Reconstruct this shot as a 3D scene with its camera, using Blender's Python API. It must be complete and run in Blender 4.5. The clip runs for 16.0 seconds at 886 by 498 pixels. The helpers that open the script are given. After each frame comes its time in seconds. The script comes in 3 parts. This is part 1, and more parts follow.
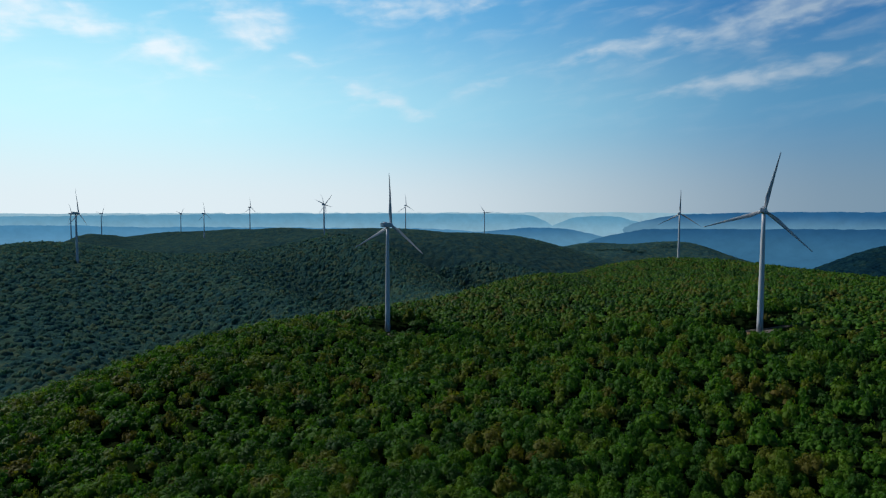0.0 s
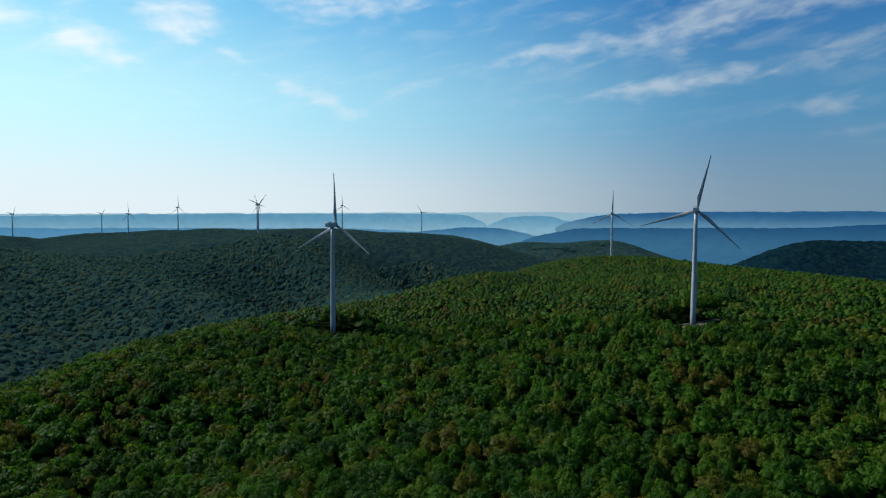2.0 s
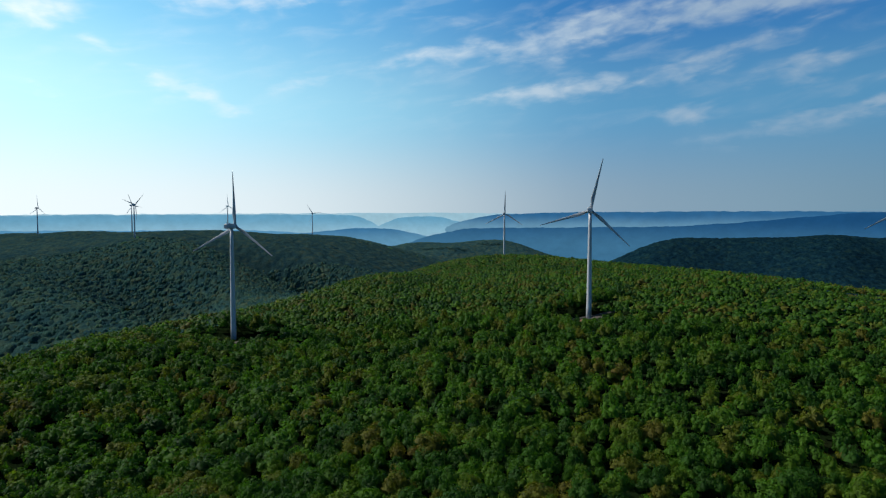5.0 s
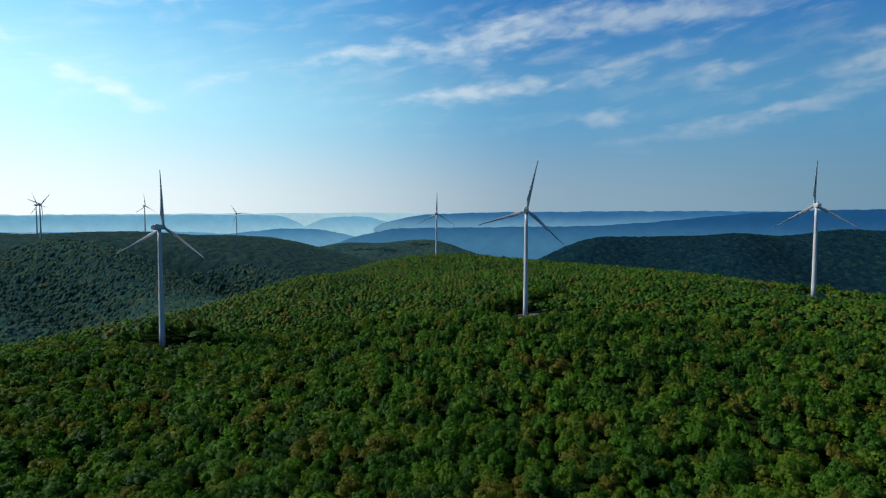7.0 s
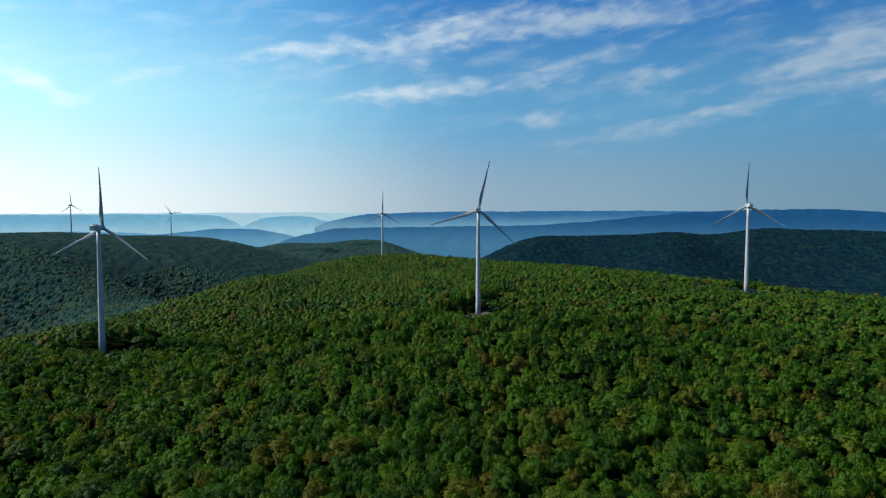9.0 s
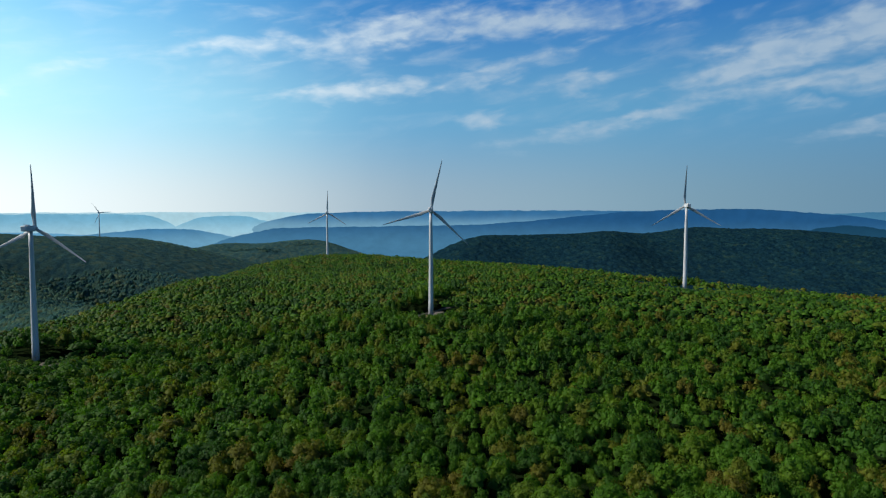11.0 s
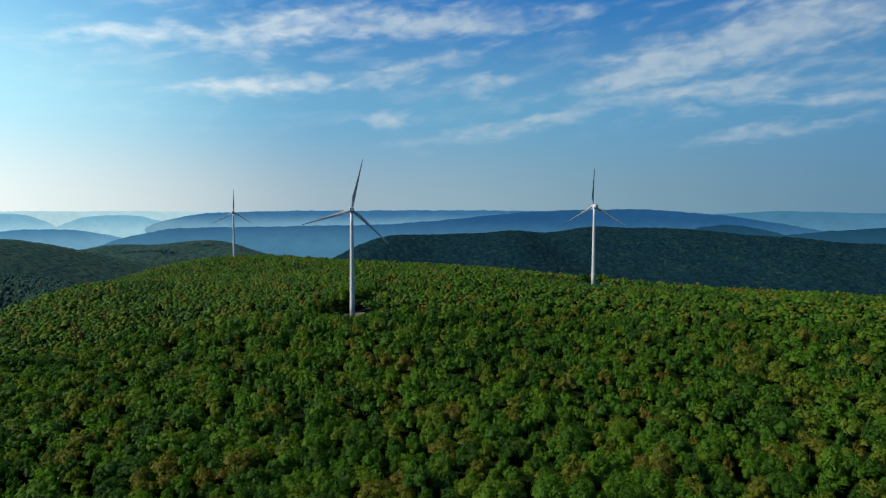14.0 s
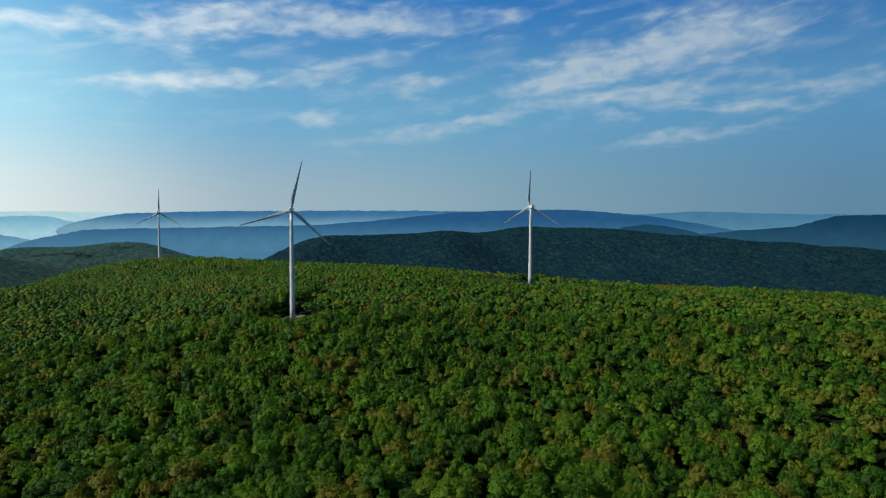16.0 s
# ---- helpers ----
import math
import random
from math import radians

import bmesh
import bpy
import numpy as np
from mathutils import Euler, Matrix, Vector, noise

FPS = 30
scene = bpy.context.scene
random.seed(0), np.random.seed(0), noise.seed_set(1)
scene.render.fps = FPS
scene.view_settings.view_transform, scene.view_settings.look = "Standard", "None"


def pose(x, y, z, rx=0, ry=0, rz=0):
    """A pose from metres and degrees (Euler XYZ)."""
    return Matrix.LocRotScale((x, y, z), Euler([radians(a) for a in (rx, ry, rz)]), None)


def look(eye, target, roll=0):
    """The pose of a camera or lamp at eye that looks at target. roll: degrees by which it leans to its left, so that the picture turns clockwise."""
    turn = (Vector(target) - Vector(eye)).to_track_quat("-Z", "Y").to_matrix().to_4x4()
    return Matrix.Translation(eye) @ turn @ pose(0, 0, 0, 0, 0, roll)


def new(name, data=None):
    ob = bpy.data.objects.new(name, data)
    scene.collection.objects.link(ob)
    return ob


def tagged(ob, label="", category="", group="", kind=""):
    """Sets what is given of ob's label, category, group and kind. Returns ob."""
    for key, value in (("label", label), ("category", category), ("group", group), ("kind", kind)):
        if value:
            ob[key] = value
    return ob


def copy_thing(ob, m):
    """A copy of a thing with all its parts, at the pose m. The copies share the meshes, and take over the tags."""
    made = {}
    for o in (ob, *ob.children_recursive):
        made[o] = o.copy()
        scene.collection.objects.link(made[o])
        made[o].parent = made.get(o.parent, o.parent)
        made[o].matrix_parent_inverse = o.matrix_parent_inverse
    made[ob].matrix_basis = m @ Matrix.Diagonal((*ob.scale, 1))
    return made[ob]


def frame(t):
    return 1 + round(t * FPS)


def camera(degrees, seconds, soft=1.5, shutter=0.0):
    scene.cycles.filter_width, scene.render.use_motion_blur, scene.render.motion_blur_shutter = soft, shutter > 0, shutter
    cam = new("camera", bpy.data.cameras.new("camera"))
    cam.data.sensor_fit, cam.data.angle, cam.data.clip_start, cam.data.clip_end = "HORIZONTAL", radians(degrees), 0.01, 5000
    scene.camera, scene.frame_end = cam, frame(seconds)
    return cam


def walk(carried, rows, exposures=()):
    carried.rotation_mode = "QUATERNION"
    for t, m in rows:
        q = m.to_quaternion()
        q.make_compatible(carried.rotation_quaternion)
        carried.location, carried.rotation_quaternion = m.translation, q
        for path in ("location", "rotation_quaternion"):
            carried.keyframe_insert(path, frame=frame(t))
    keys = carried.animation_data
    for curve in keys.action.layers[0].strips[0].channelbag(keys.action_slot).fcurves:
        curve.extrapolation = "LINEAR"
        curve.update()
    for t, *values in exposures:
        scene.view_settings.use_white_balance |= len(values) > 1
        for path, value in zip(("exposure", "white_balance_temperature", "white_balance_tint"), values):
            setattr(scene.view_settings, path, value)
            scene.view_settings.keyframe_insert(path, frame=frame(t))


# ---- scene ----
# ---------------------------------------------------------------- camera
cam = camera(72.6, 16.0, soft=1.25)
# seconds, x, y, z in metres (z = 0 at the foot of the turbine by the pad), yaw, pitch, roll
ROWS = [
    (0.0, 0.00, 0.00, 77.15, 0.00, -3.36, -0.22),
    (0.5, -2.01, 0.03, 77.09, -1.45, -3.36, -0.21),
    (1.0, -4.00, 0.06, 77.03, -2.96, -3.36, -0.19),
    (1.5, -6.00, 0.11, 76.98, -4.52, -3.35, -0.17),
    (2.0, -8.04, 0.20, 76.93, -6.16, -3.34, -0.16),
    (2.5, -10.10, 0.32, 76.89, -7.87, -3.32, -0.14),
    (3.0, -12.18, 0.49, 76.85, -9.63, -3.31, -0.12),
    (3.5, -14.26, 0.70, 76.81, -11.40, -3.30, -0.09),
    (4.0, -16.33, 0.93, 76.77, -13.14, -3.29, -0.07),
    (6.5, -26.50, 3.72, 76.75, -21.87, -3.26, 0.05),
    (7.0, -28.48, 4.42, 76.79, -23.54, -3.27, 0.05),
    (7.5, -30.49, 5.17, 76.84, -25.11, -3.27, 0.05),
    (8.0, -32.56, 6.01, 76.89, -26.48, -3.28, 0.06),
    (8.5, -34.59, 6.92, 76.95, -27.81, -3.29, 0.06),
    (9.0, -36.58, 7.87, 77.00, -29.13, -3.31, 0.06),
    (11.5, -45.67, 13.64, 77.30, -36.15, -3.37, 0.04),
    (12.0, -47.20, 14.78, 77.31, -37.56, -3.38, 0.02),
    (12.5, -48.71, 15.92, 77.32, -38.99, -3.38, 0.00),
    (13.0, -50.20, 17.08, 77.33, -40.48, -3.39, -0.01),
    (13.5, -51.68, 18.28, 77.33, -42.03, -3.39, -0.03),
    (14.0, -53.16, 19.54, 77.34, -43.62, -3.39, -0.03),
    (14.5, -54.66, 20.84, 77.35, -45.25, -3.38, -0.03),
    (15.0, -56.15, 22.16, 77.37, -46.86, -3.37, -0.03),
    (15.5, -57.63, 23.48, 77.38, -48.49, -3.36, -0.03),
    (16.0, -59.10, 24.81, 77.40, -50.11, -3.35, -0.03),
]
walk(cam, [(t, pose(x, y, z, 90 + pitch, roll, yaw)) for t, x, y, z, yaw, pitch, roll in ROWS],
     [(0, -0.58, 6200, 10), (3, -0.46, 6250, 10), (6.5, -0.25, 6450, 10), (9, -0.13, 6550, 10), (12.5, -0.03, 6850, 10), (16, 0.0, 7150, 10)])

# ---------------------------------------------------------------- light
SUN_AZ, SUN_EL = radians(-57), radians(42)
SUN_DIR = Vector((math.sin(SUN_AZ) * math.cos(SUN_EL), math.cos(SUN_AZ) * math.cos(SUN_EL), math.sin(SUN_EL)))
sun = new("sun", bpy.data.lights.new("sun", "SUN"))
sun.data.energy, sun.data.angle, sun.data.color = 4.8, radians(0.6), (1.0, 0.93, 0.82)
sun.matrix_world = look(SUN_DIR * 900, (0, 0, 0))


class Nodes:
    """Short hand for building a node tree."""

    def __init__(self, tree):
        self.tree = tree
        tree.nodes.clear()

    def add(self, kind, **sockets):
        node = self.tree.nodes.new(kind)
        for key, value in sockets.items():
            self.put(node.inputs[key.replace("_", " ")], value)
        return node

    def put(self, socket, value):
        if isinstance(value, bpy.types.NodeSocket):
            self.tree.links.new(value, socket)
        elif value is not None:
            socket.default_value = value

    def math(self, op, a, b=None, c=None, clamp=False):
        node = self.tree.nodes.new("ShaderNodeMath")
        node.operation, node.use_clamp = op, clamp
        for i, v in enumerate((a, b, c)):
            self.put(node.inputs[i], v)
        return node.outputs[0]

    def mix(self, fac, a, b, blend="MIX"):
        node = self.tree.nodes.new("ShaderNodeMix")
        node.data_type, node.blend_type = "RGBA", blend
        self.put(node.inputs[0], fac)
        self.put(node.inputs[6], a)
        self.put(node.inputs[7], b)
        return node.outputs[2]

    def ramp(self, fac, stops):
        node = self.tree.nodes.new("ShaderNodeValToRGB")
        ends = node.color_ramp.elements
        while len(ends) < len(stops):
            ends.new(0.5)
        for e, (at, colour) in zip(ends, stops):
            e.position, e.color = at, (*colour, 1) if len(colour) == 3 else colour
        self.put(node.inputs[0], fac)
        return node.outputs[0]

    def noise(self, vector, scale, detail=4.0, rough=0.5, distort=0.0):
        node = self.add("ShaderNodeTexNoise", Vector=vector, Scale=scale, Detail=detail, Roughness=rough, Distortion=distort)
        return node.outputs[0]

    def span(self, value, lo, hi, to_lo=0.0, to_hi=1.0):
        node = self.tree.nodes.new("ShaderNodeMapRange")
        node.interpolation_type = "SMOOTHSTEP"
        for i, v in enumerate((value, lo, hi, to_lo, to_hi)):
            self.put(node.inputs[i], v)
        return node.outputs[0]


def eased(stops, width=0.06):
    """The same ramp in 25 even stops, with its bends rounded off."""
    at = np.linspace(0, 1, 401)
    colours = [np.interp(at, [p for p, _ in stops], [c[k] for _, c in stops]) for k in range(3)]
    out = []
    for i in range(25):
        p = i / 24
        share = np.exp(-((at - p) / (0.002 + min(width, p / 2, (1 - p) / 2))) ** 2)
        out.append((p, tuple(float((share * c).sum() / share.sum()) for c in colours)))
    return out


world = bpy.data.worlds.new("sky")
scene.world = world
world.use_nodes = True
n = Nodes(world.node_tree)
sky = n.add("ShaderNodeTexSky")
sky.sky_type, sky.sun_disc = "NISHITA", False
sky.sun_elevation, sky.sun_rotation = SUN_EL, SUN_AZ
sky.altitude, sky.air_density, sky.dust_density, sky.ozone_density = 600, 1.0, 1.6, 2.5
way = n.add("ShaderNodeTexCoord").outputs["Generated"]
split = n.add("ShaderNodeSeparateXYZ", Vector=way)
dx, dy, dz = split.outputs
# degrees east of ahead, degrees above the horizon
az = n.math("MULTIPLY", n.math("ARCTAN2", dx, dy), 57.2958)
el = n.math("MULTIPLY", n.math("ARCSINE", dz), 57.2958)
# ragged edges: the place is pushed about by noise before the streaks are laid out
flat = n.add("ShaderNodeCombineXYZ", X=n.math("MULTIPLY", az, 0.055), Y=n.math("MULTIPLY", el, 0.16), Z=0.0).outputs[0]
push_a = n.math("MULTIPLY", n.math("SUBTRACT", n.noise(flat, 3.0, 3.5, 0.55), 0.5), 5.0)
push_b = n.math("MULTIPLY", n.math("SUBTRACT", n.noise(flat, 4.3, 3.5, 0.55, 0.4), 0.5), 2.6)
saz, sel = n.math("ADD", az, push_a), n.math("ADD", el, push_b)
# cirrus: azimuth, elevation, half length, half width, slope, thickness
TOWARDS_SUN = [(-31.7, 15.1, 3.6, 1.1, -11, 0.75), (-23.6, 13.4, 2.5, 1.6, -27, 0.85), (-17.5, 16.3, 3.2, 1.9, -2, 0.8), (-5.8, 10.5, 4.0, 0.8, -16, 0.75),
               (-16.7, 9.7, 1.7, 0.5, 3, 0.5), (-12.7, 13.9, 1.4, 0.6, 0, 0.6), (-35.0, 15.1, 2.2, 1.5, 41, 0.9), (-2.9, 18.6, 7.0, 0.9, 2, 0.7), (4.0, 12.0, 2.6, 0.6, 6, 0.5),
               (18.7, 14.8, 6.6, 0.75, 6, 0.8), (29.1, 16.1, 6.7, 1.2, 11, 0.9)]
AWAY_FROM_SUN = [(40.9, 17.0, 12.0, 1.2, 1, 0.85), (28.6, 11.4, 7.0, 0.8, 6, 0.8), (38.9, 12.8, 6.0, 0.8, 11, 0.7), (38.4, 8.7, 2.2, 0.6, 9, 0.7), (46.8, 11.5, 2.8, 1.0, 7, 0.75),
                 (49.9, 8.0, 8.3, 0.7, 9, 0.8), (63.6, 12.9, 5.8, 1.5, 11, 1.1), (72.5, 14.6, 6.5, 1.8, 8, 1.1), (66.3, 10.4, 9.9, 0.9, 2, 0.85), (76.1, 9.0, 4.7, 0.5, -3, 0.75),
                 (71.9, 6.9, 6.3, 0.5, 5, 0.75), (66.5, 8.7, 2.1, 0.45, 1, 0.7), (81.3, 10.1, 6.6, 0.8, 0, 0.65)]
cover = None
for at, high, length, width, slope, thick in TOWARDS_SUN + AWAY_FROM_SUN:
    c, s = math.cos(radians(slope)), math.sin(radians(slope))
    da, de = n.math("SUBTRACT", saz, at), n.math("SUBTRACT", sel, high)
    u = n.math("MULTIPLY_ADD", da, c / length, n.math("MULTIPLY", de, s / length))
    v = n.math("MULTIPLY_ADD", da, -s / width, n.math("MULTIPLY", de, c / width))
    q = n.math("MULTIPLY_ADD", u, u, n.math("MULTIPLY", v, v))
    one = n.math("MULTIPLY", n.math("EXPONENT", n.math("MULTIPLY", q, -0.6)), thick)
    cover = one if cover is None else n.math("MAXIMUM", cover, one)
streak = n.noise(n.add("ShaderNodeCombineXYZ", X=n.math("MULTIPLY", az, 0.14), Y=n.math("MULTIPLY", n.math("MULTIPLY_ADD", az, -0.16, el), 0.5), Z=0.0).outputs[0], 1.5, 4.0, 0.52, 0.4)
puff = n.noise(n.add("ShaderNodeCombineXYZ", X=n.math("MULTIPLY", az, 0.4), Y=n.math("MULTIPLY", el, 0.75), Z=3.0).outputs[0], 1.3, 4.0, 0.5, 0.3)
ragged = n.math("MULTIPLY_ADD", n.math("SUBTRACT", puff, 0.5), 0.5, n.math("MULTIPLY", n.math("SUBTRACT", streak, 0.5), 0.8))
cover = n.span(n.math("ADD", ragged, cover), 0.14, 1.12)
veil = n.math("MULTIPLY", n.span(streak, 0.42, 0.8, 0.0, 0.4), n.math("MULTIPLY", n.span(el, 4.0, 14.0), n.span(az, -10.0, 30.0, 0.5, 1.0)))
cover = n.math("MINIMUM", n.math("ADD", cover, veil), 1.0)
# the lower sky: white haze along the horizon, paler towards the sun
near_sun = n.math("ADD", n.math("MULTIPLY", dx, math.sin(radians(-36))), n.math("MULTIPLY", dy, math.cos(radians(-36))))
toward = n.math("MULTIPLY_ADD", near_sun, 1 / 1.5, 0.5 / 1.5, clamp=True)
horizon = n.ramp(toward, eased([(0.0, (1.2, 2.8, 4.5)), (0.29, (2.3, 4.1, 5.5)), (0.45, (3.2, 5.0, 6.4)), (0.6, (3.7, 5.3, 6.7)), (0.78, (8.2, 9.8, 10.6)), (0.89, (11.8, 13.2, 13.6)), (1.0, (13.4, 14.8, 15.0))]))
middle = n.ramp(toward, eased([(0.0, (0.95, 3.2, 6.1)), (0.4, (1.45, 4.3, 7.2)), (0.62, (1.7, 4.8, 8.0)), (0.89, (6.6, 12.2, 14.6)), (1.0, (10.4, 16.2, 17.0))]))
upper = n.ramp(toward, eased([(0.0, (0.25, 1.75, 5.2)), (0.4, (0.3, 2.2, 6.4)), (0.62, (0.5, 2.7, 6.9)), (0.89, (2.7, 8.2, 13.4)), (1.0, (5.6, 12.8, 16.2))]))
lower = n.mix(n.span(el, 0.5, 9.5), horizon, middle)
lower = n.mix(n.span(el, 8.5, 20.0), lower, upper)
above = n.mix(1.0, sky.outputs[0], (0.17, 0.36, 0.54, 1), "MULTIPLY")
clear = n.mix(n.span(el, 19.0, 40.0), lower, above)
white = n.ramp(toward, eased([(0.0, (4.5, 6.0, 7.6)), (0.5, (5.3, 6.9, 8.5)), (0.8, (10.6, 12.2, 13.2)), (1.0, (16.5, 17.0, 17.0))]))
both = n.mix(n.math("MULTIPLY", cover, n.span(puff, 0.25, 0.65, 0.5, 0.82)), clear, white)
back = n.add("ShaderNodeBackground", Color=both, Strength=0.087)
out = n.add("ShaderNodeOutputWorld", Surface=back.outputs[0])


# ---------------------------------------------------------------- materials
def material(name):
    m = bpy.data.materials.new(name)
    m.use_nodes = True
    return m, Nodes(m.node_tree)


def finish(n, shader):
    n.add("ShaderNodeOutputMaterial", Surface=shader)


def leaf_material(name, stops, per_tree, grain=0.3, speck_scale=0.9, relief=0.4, sheen=0.15, rough=0.55, leafy=0.19, thin=0.46):
    """Foliage: the species' hue from one number a tree, mottled inside the crown."""
    m, n = material(name)
    geometry = n.add("ShaderNodeNewGeometry")
    place = geometry.outputs["Position"]
    if per_tree:
        seed = n.add("ShaderNodeObjectInfo").outputs["Random"]
    else:
        a = n.add("ShaderNodeAttribute")
        a.attribute_name = "species"
        seed = a.outputs["Fac"]
    stand = n.noise(place, 0.012, 3.0)
    hue = n.math("ADD", n.math("MULTIPLY", seed, 0.86), n.math("MULTIPLY", n.math("SUBTRACT", stand, 0.5), 0.6), clamp=True)
    colour = n.ramp(hue, stops)
    speck = n.noise(place, speck_scale, 3.0, 0.6)
    colour = n.mix(grain, colour, n.ramp(speck, [(0.3, (0.3, 0.3, 0.3)), (0.7, (1.45, 1.45, 1.4))]), "MULTIPLY")
    spray = n.span(geometry.outputs["Random Per Island"], 0.0, 1.0, 1.0 - leafy, 1.0 + leafy)
    colour = n.mix(1.0, colour, n.add("ShaderNodeCombineXYZ", X=spray, Y=spray, Z=spray).outputs[0], "MULTIPLY")
    leaf = n.add("ShaderNodeBsdfPrincipled", Base_Color=colour, Roughness=rough)
    leaf.inputs["Specular IOR Level"].default_value = sheen
    if relief:
        n.put(leaf.inputs["Normal"], n.add("ShaderNodeBump", Strength=relief, Distance=0.6 / speck_scale, Height=n.noise(place, speck_scale * 2.2, 2.0, 0.6)).outputs[0])
    through_leaf = n.add("ShaderNodeBsdfTranslucent", Color=n.mix(1.0, colour, (1.1, 1.25, 0.45, 1), "MULTIPLY"))
    mixed = n.add("ShaderNodeMixShader", Fac=thin)
    n.put(mixed.inputs[1], leaf.outputs[0])
    n.put(mixed.inputs[2], through_leaf.outputs[0])
    finish(n, mixed.outputs[0])
    return m


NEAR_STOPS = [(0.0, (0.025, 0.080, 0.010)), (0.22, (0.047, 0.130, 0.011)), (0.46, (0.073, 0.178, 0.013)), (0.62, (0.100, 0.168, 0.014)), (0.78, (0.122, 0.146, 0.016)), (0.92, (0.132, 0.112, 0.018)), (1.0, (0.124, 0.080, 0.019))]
# distance haze is painted into these: bluer and lifted; the last set dimmed instead
FAR_HAZED_STOPS = [(0.0, (0.055, 0.150, 0.165)), (0.4, (0.090, 0.198, 0.172)), (0.75, (0.134, 0.222, 0.160)), (1.0, (0.165, 0.205, 0.135))]
DISTANT_HAZED_STOPS = [(0.0, (0.040, 0.115, 0.140)), (0.4, (0.064, 0.148, 0.146)), (0.75, (0.095, 0.168, 0.138)), (1.0, (0.122, 0.160, 0.118))]
DIM_HAZED_STOPS = [(0.0, (0.006, 0.028, 0.050)), (0.4, (0.010, 0.040, 0.059)), (0.75, (0.015, 0.050, 0.059)), (1.0, (0.034, 0.066, 0.052))]
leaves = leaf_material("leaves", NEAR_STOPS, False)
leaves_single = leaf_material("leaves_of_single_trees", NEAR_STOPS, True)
far_hazed_leaves = leaf_material("far_hazed_leaves", FAR_HAZED_STOPS, False, 0.55, 0.35, 0.5, 0.0, 0.8, 0.2, 0.6)
distant_hazed_leaves = leaf_material("distant_hazed_leaves", DISTANT_HAZED_STOPS, False, 0.55, 0.25, 0.5, 0.0, 0.8, 0.2, 0.5)
dim_hazed_leaves = leaf_material("dim_leaves_in_haze", DIM_HAZED_STOPS, False, 0.75, 0.12, 0.4, 0.0, 0.8, 0.0, 0.3)


def simple(name, colour, rough=0.6, spread=0.15, scale=1.0, metal=0.0, bump=0.0):
    m, n = material(name)
    place = n.add("ShaderNodeTexCoord").outputs["Object"]
    big, fine = n.noise(place, scale * 0.15, 4.0), n.noise(place, scale * 2.5, 4.0, 0.65)
    tone = n.math("ADD", n.math("MULTIPLY", big, 0.6), n.math("MULTIPLY", fine, 0.4))
    lo, hi = tuple(c * (1 - spread) for c in colour), tuple(min(1, c * (1 + spread)) for c in colour)
    b = n.add("ShaderNodeBsdfPrincipled", Base_Color=n.ramp(tone, [(0.3, lo), (0.7, hi)]), Metallic=metal)
    n.put(b.inputs["Roughness"], n.span(fine, 0.3, 0.7, rough - 0.08, rough + 0.08))
    if bump:
        n.put(b.inputs["Normal"], n.add("ShaderNodeBump", Strength=bump, Distance=0.2, Height=fine).outputs[0])
    finish(n, b.outputs[0])
    return m


bark = simple("bark", (0.11, 0.085, 0.065), 0.9, 0.4, 2.0, bump=0.5)
tower_paint = simple("tower_paint", (0.5, 0.52, 0.54), 0.45, 0.05, 0.4)
blade_paint = simple("blade_paint", (0.42, 0.44, 0.46), 0.4, 0.07, 0.4)
steel = simple("steel", (0.35, 0.36, 0.38), 0.5, 0.2, 1.0, 0.6)
concrete = simple("concrete", (0.22, 0.21, 0.2), 0.85, 0.15, 1.0, bump=0.3)
gravel = simple("gravel", (0.105, 0.094, 0.082), 0.95, 0.3, 0.6, bump=0.6)
soil = simple("soil", (0.27, 0.15, 0.075), 0.95, 0.3, 0.4, bump=0.6)

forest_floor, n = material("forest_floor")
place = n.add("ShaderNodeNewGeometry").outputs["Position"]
# leaf litter painted near black, so gaps between crowns look deep in shade
shaded_litter = n.ramp(n.noise(place, 0.05, 6.0, 0.6), [(0.3, (0.006, 0.013, 0.005)), (0.55, (0.009, 0.018, 0.006)), (0.75, (0.016, 0.018, 0.008))])
b = n.add("ShaderNodeBsdfPrincipled", Base_Color=shaded_litter, Roughness=1.0)
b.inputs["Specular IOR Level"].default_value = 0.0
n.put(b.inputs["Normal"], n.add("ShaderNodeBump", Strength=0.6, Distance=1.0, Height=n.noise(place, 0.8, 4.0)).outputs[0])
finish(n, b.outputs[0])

# ---------------------------------------------------------------- lie of the land
# rounded hills: height over the valley, middle x, y, half widths, turn; ravines are below nought
NEAR_HILL = [(141.4, 377.8, 1040.1, 183.1, 308.1, 0.32), (96.6, 254.2, 470.2, 273.9, 286.9, 0.27), (87.2, 541.6, 279.6, 183.9, 342.0, 0.16),
             (69.6, 74.7, 241.4, 167.2, 275.7, -0.24), (111.4, 331.2, -112.6, 347.5, 196.2, 0.38), (86.2, -148.9, 441.5, 98.2, 234.2, -0.62),
             (54.4, 93.4, 793.2, 99.0, 169.8, 0.15), (67.8, -216.6, 74.3, 173.6, 214.7, 0.06), (-0.7, 212.0, 396.0, 36.0, 36.0, 0.0)]
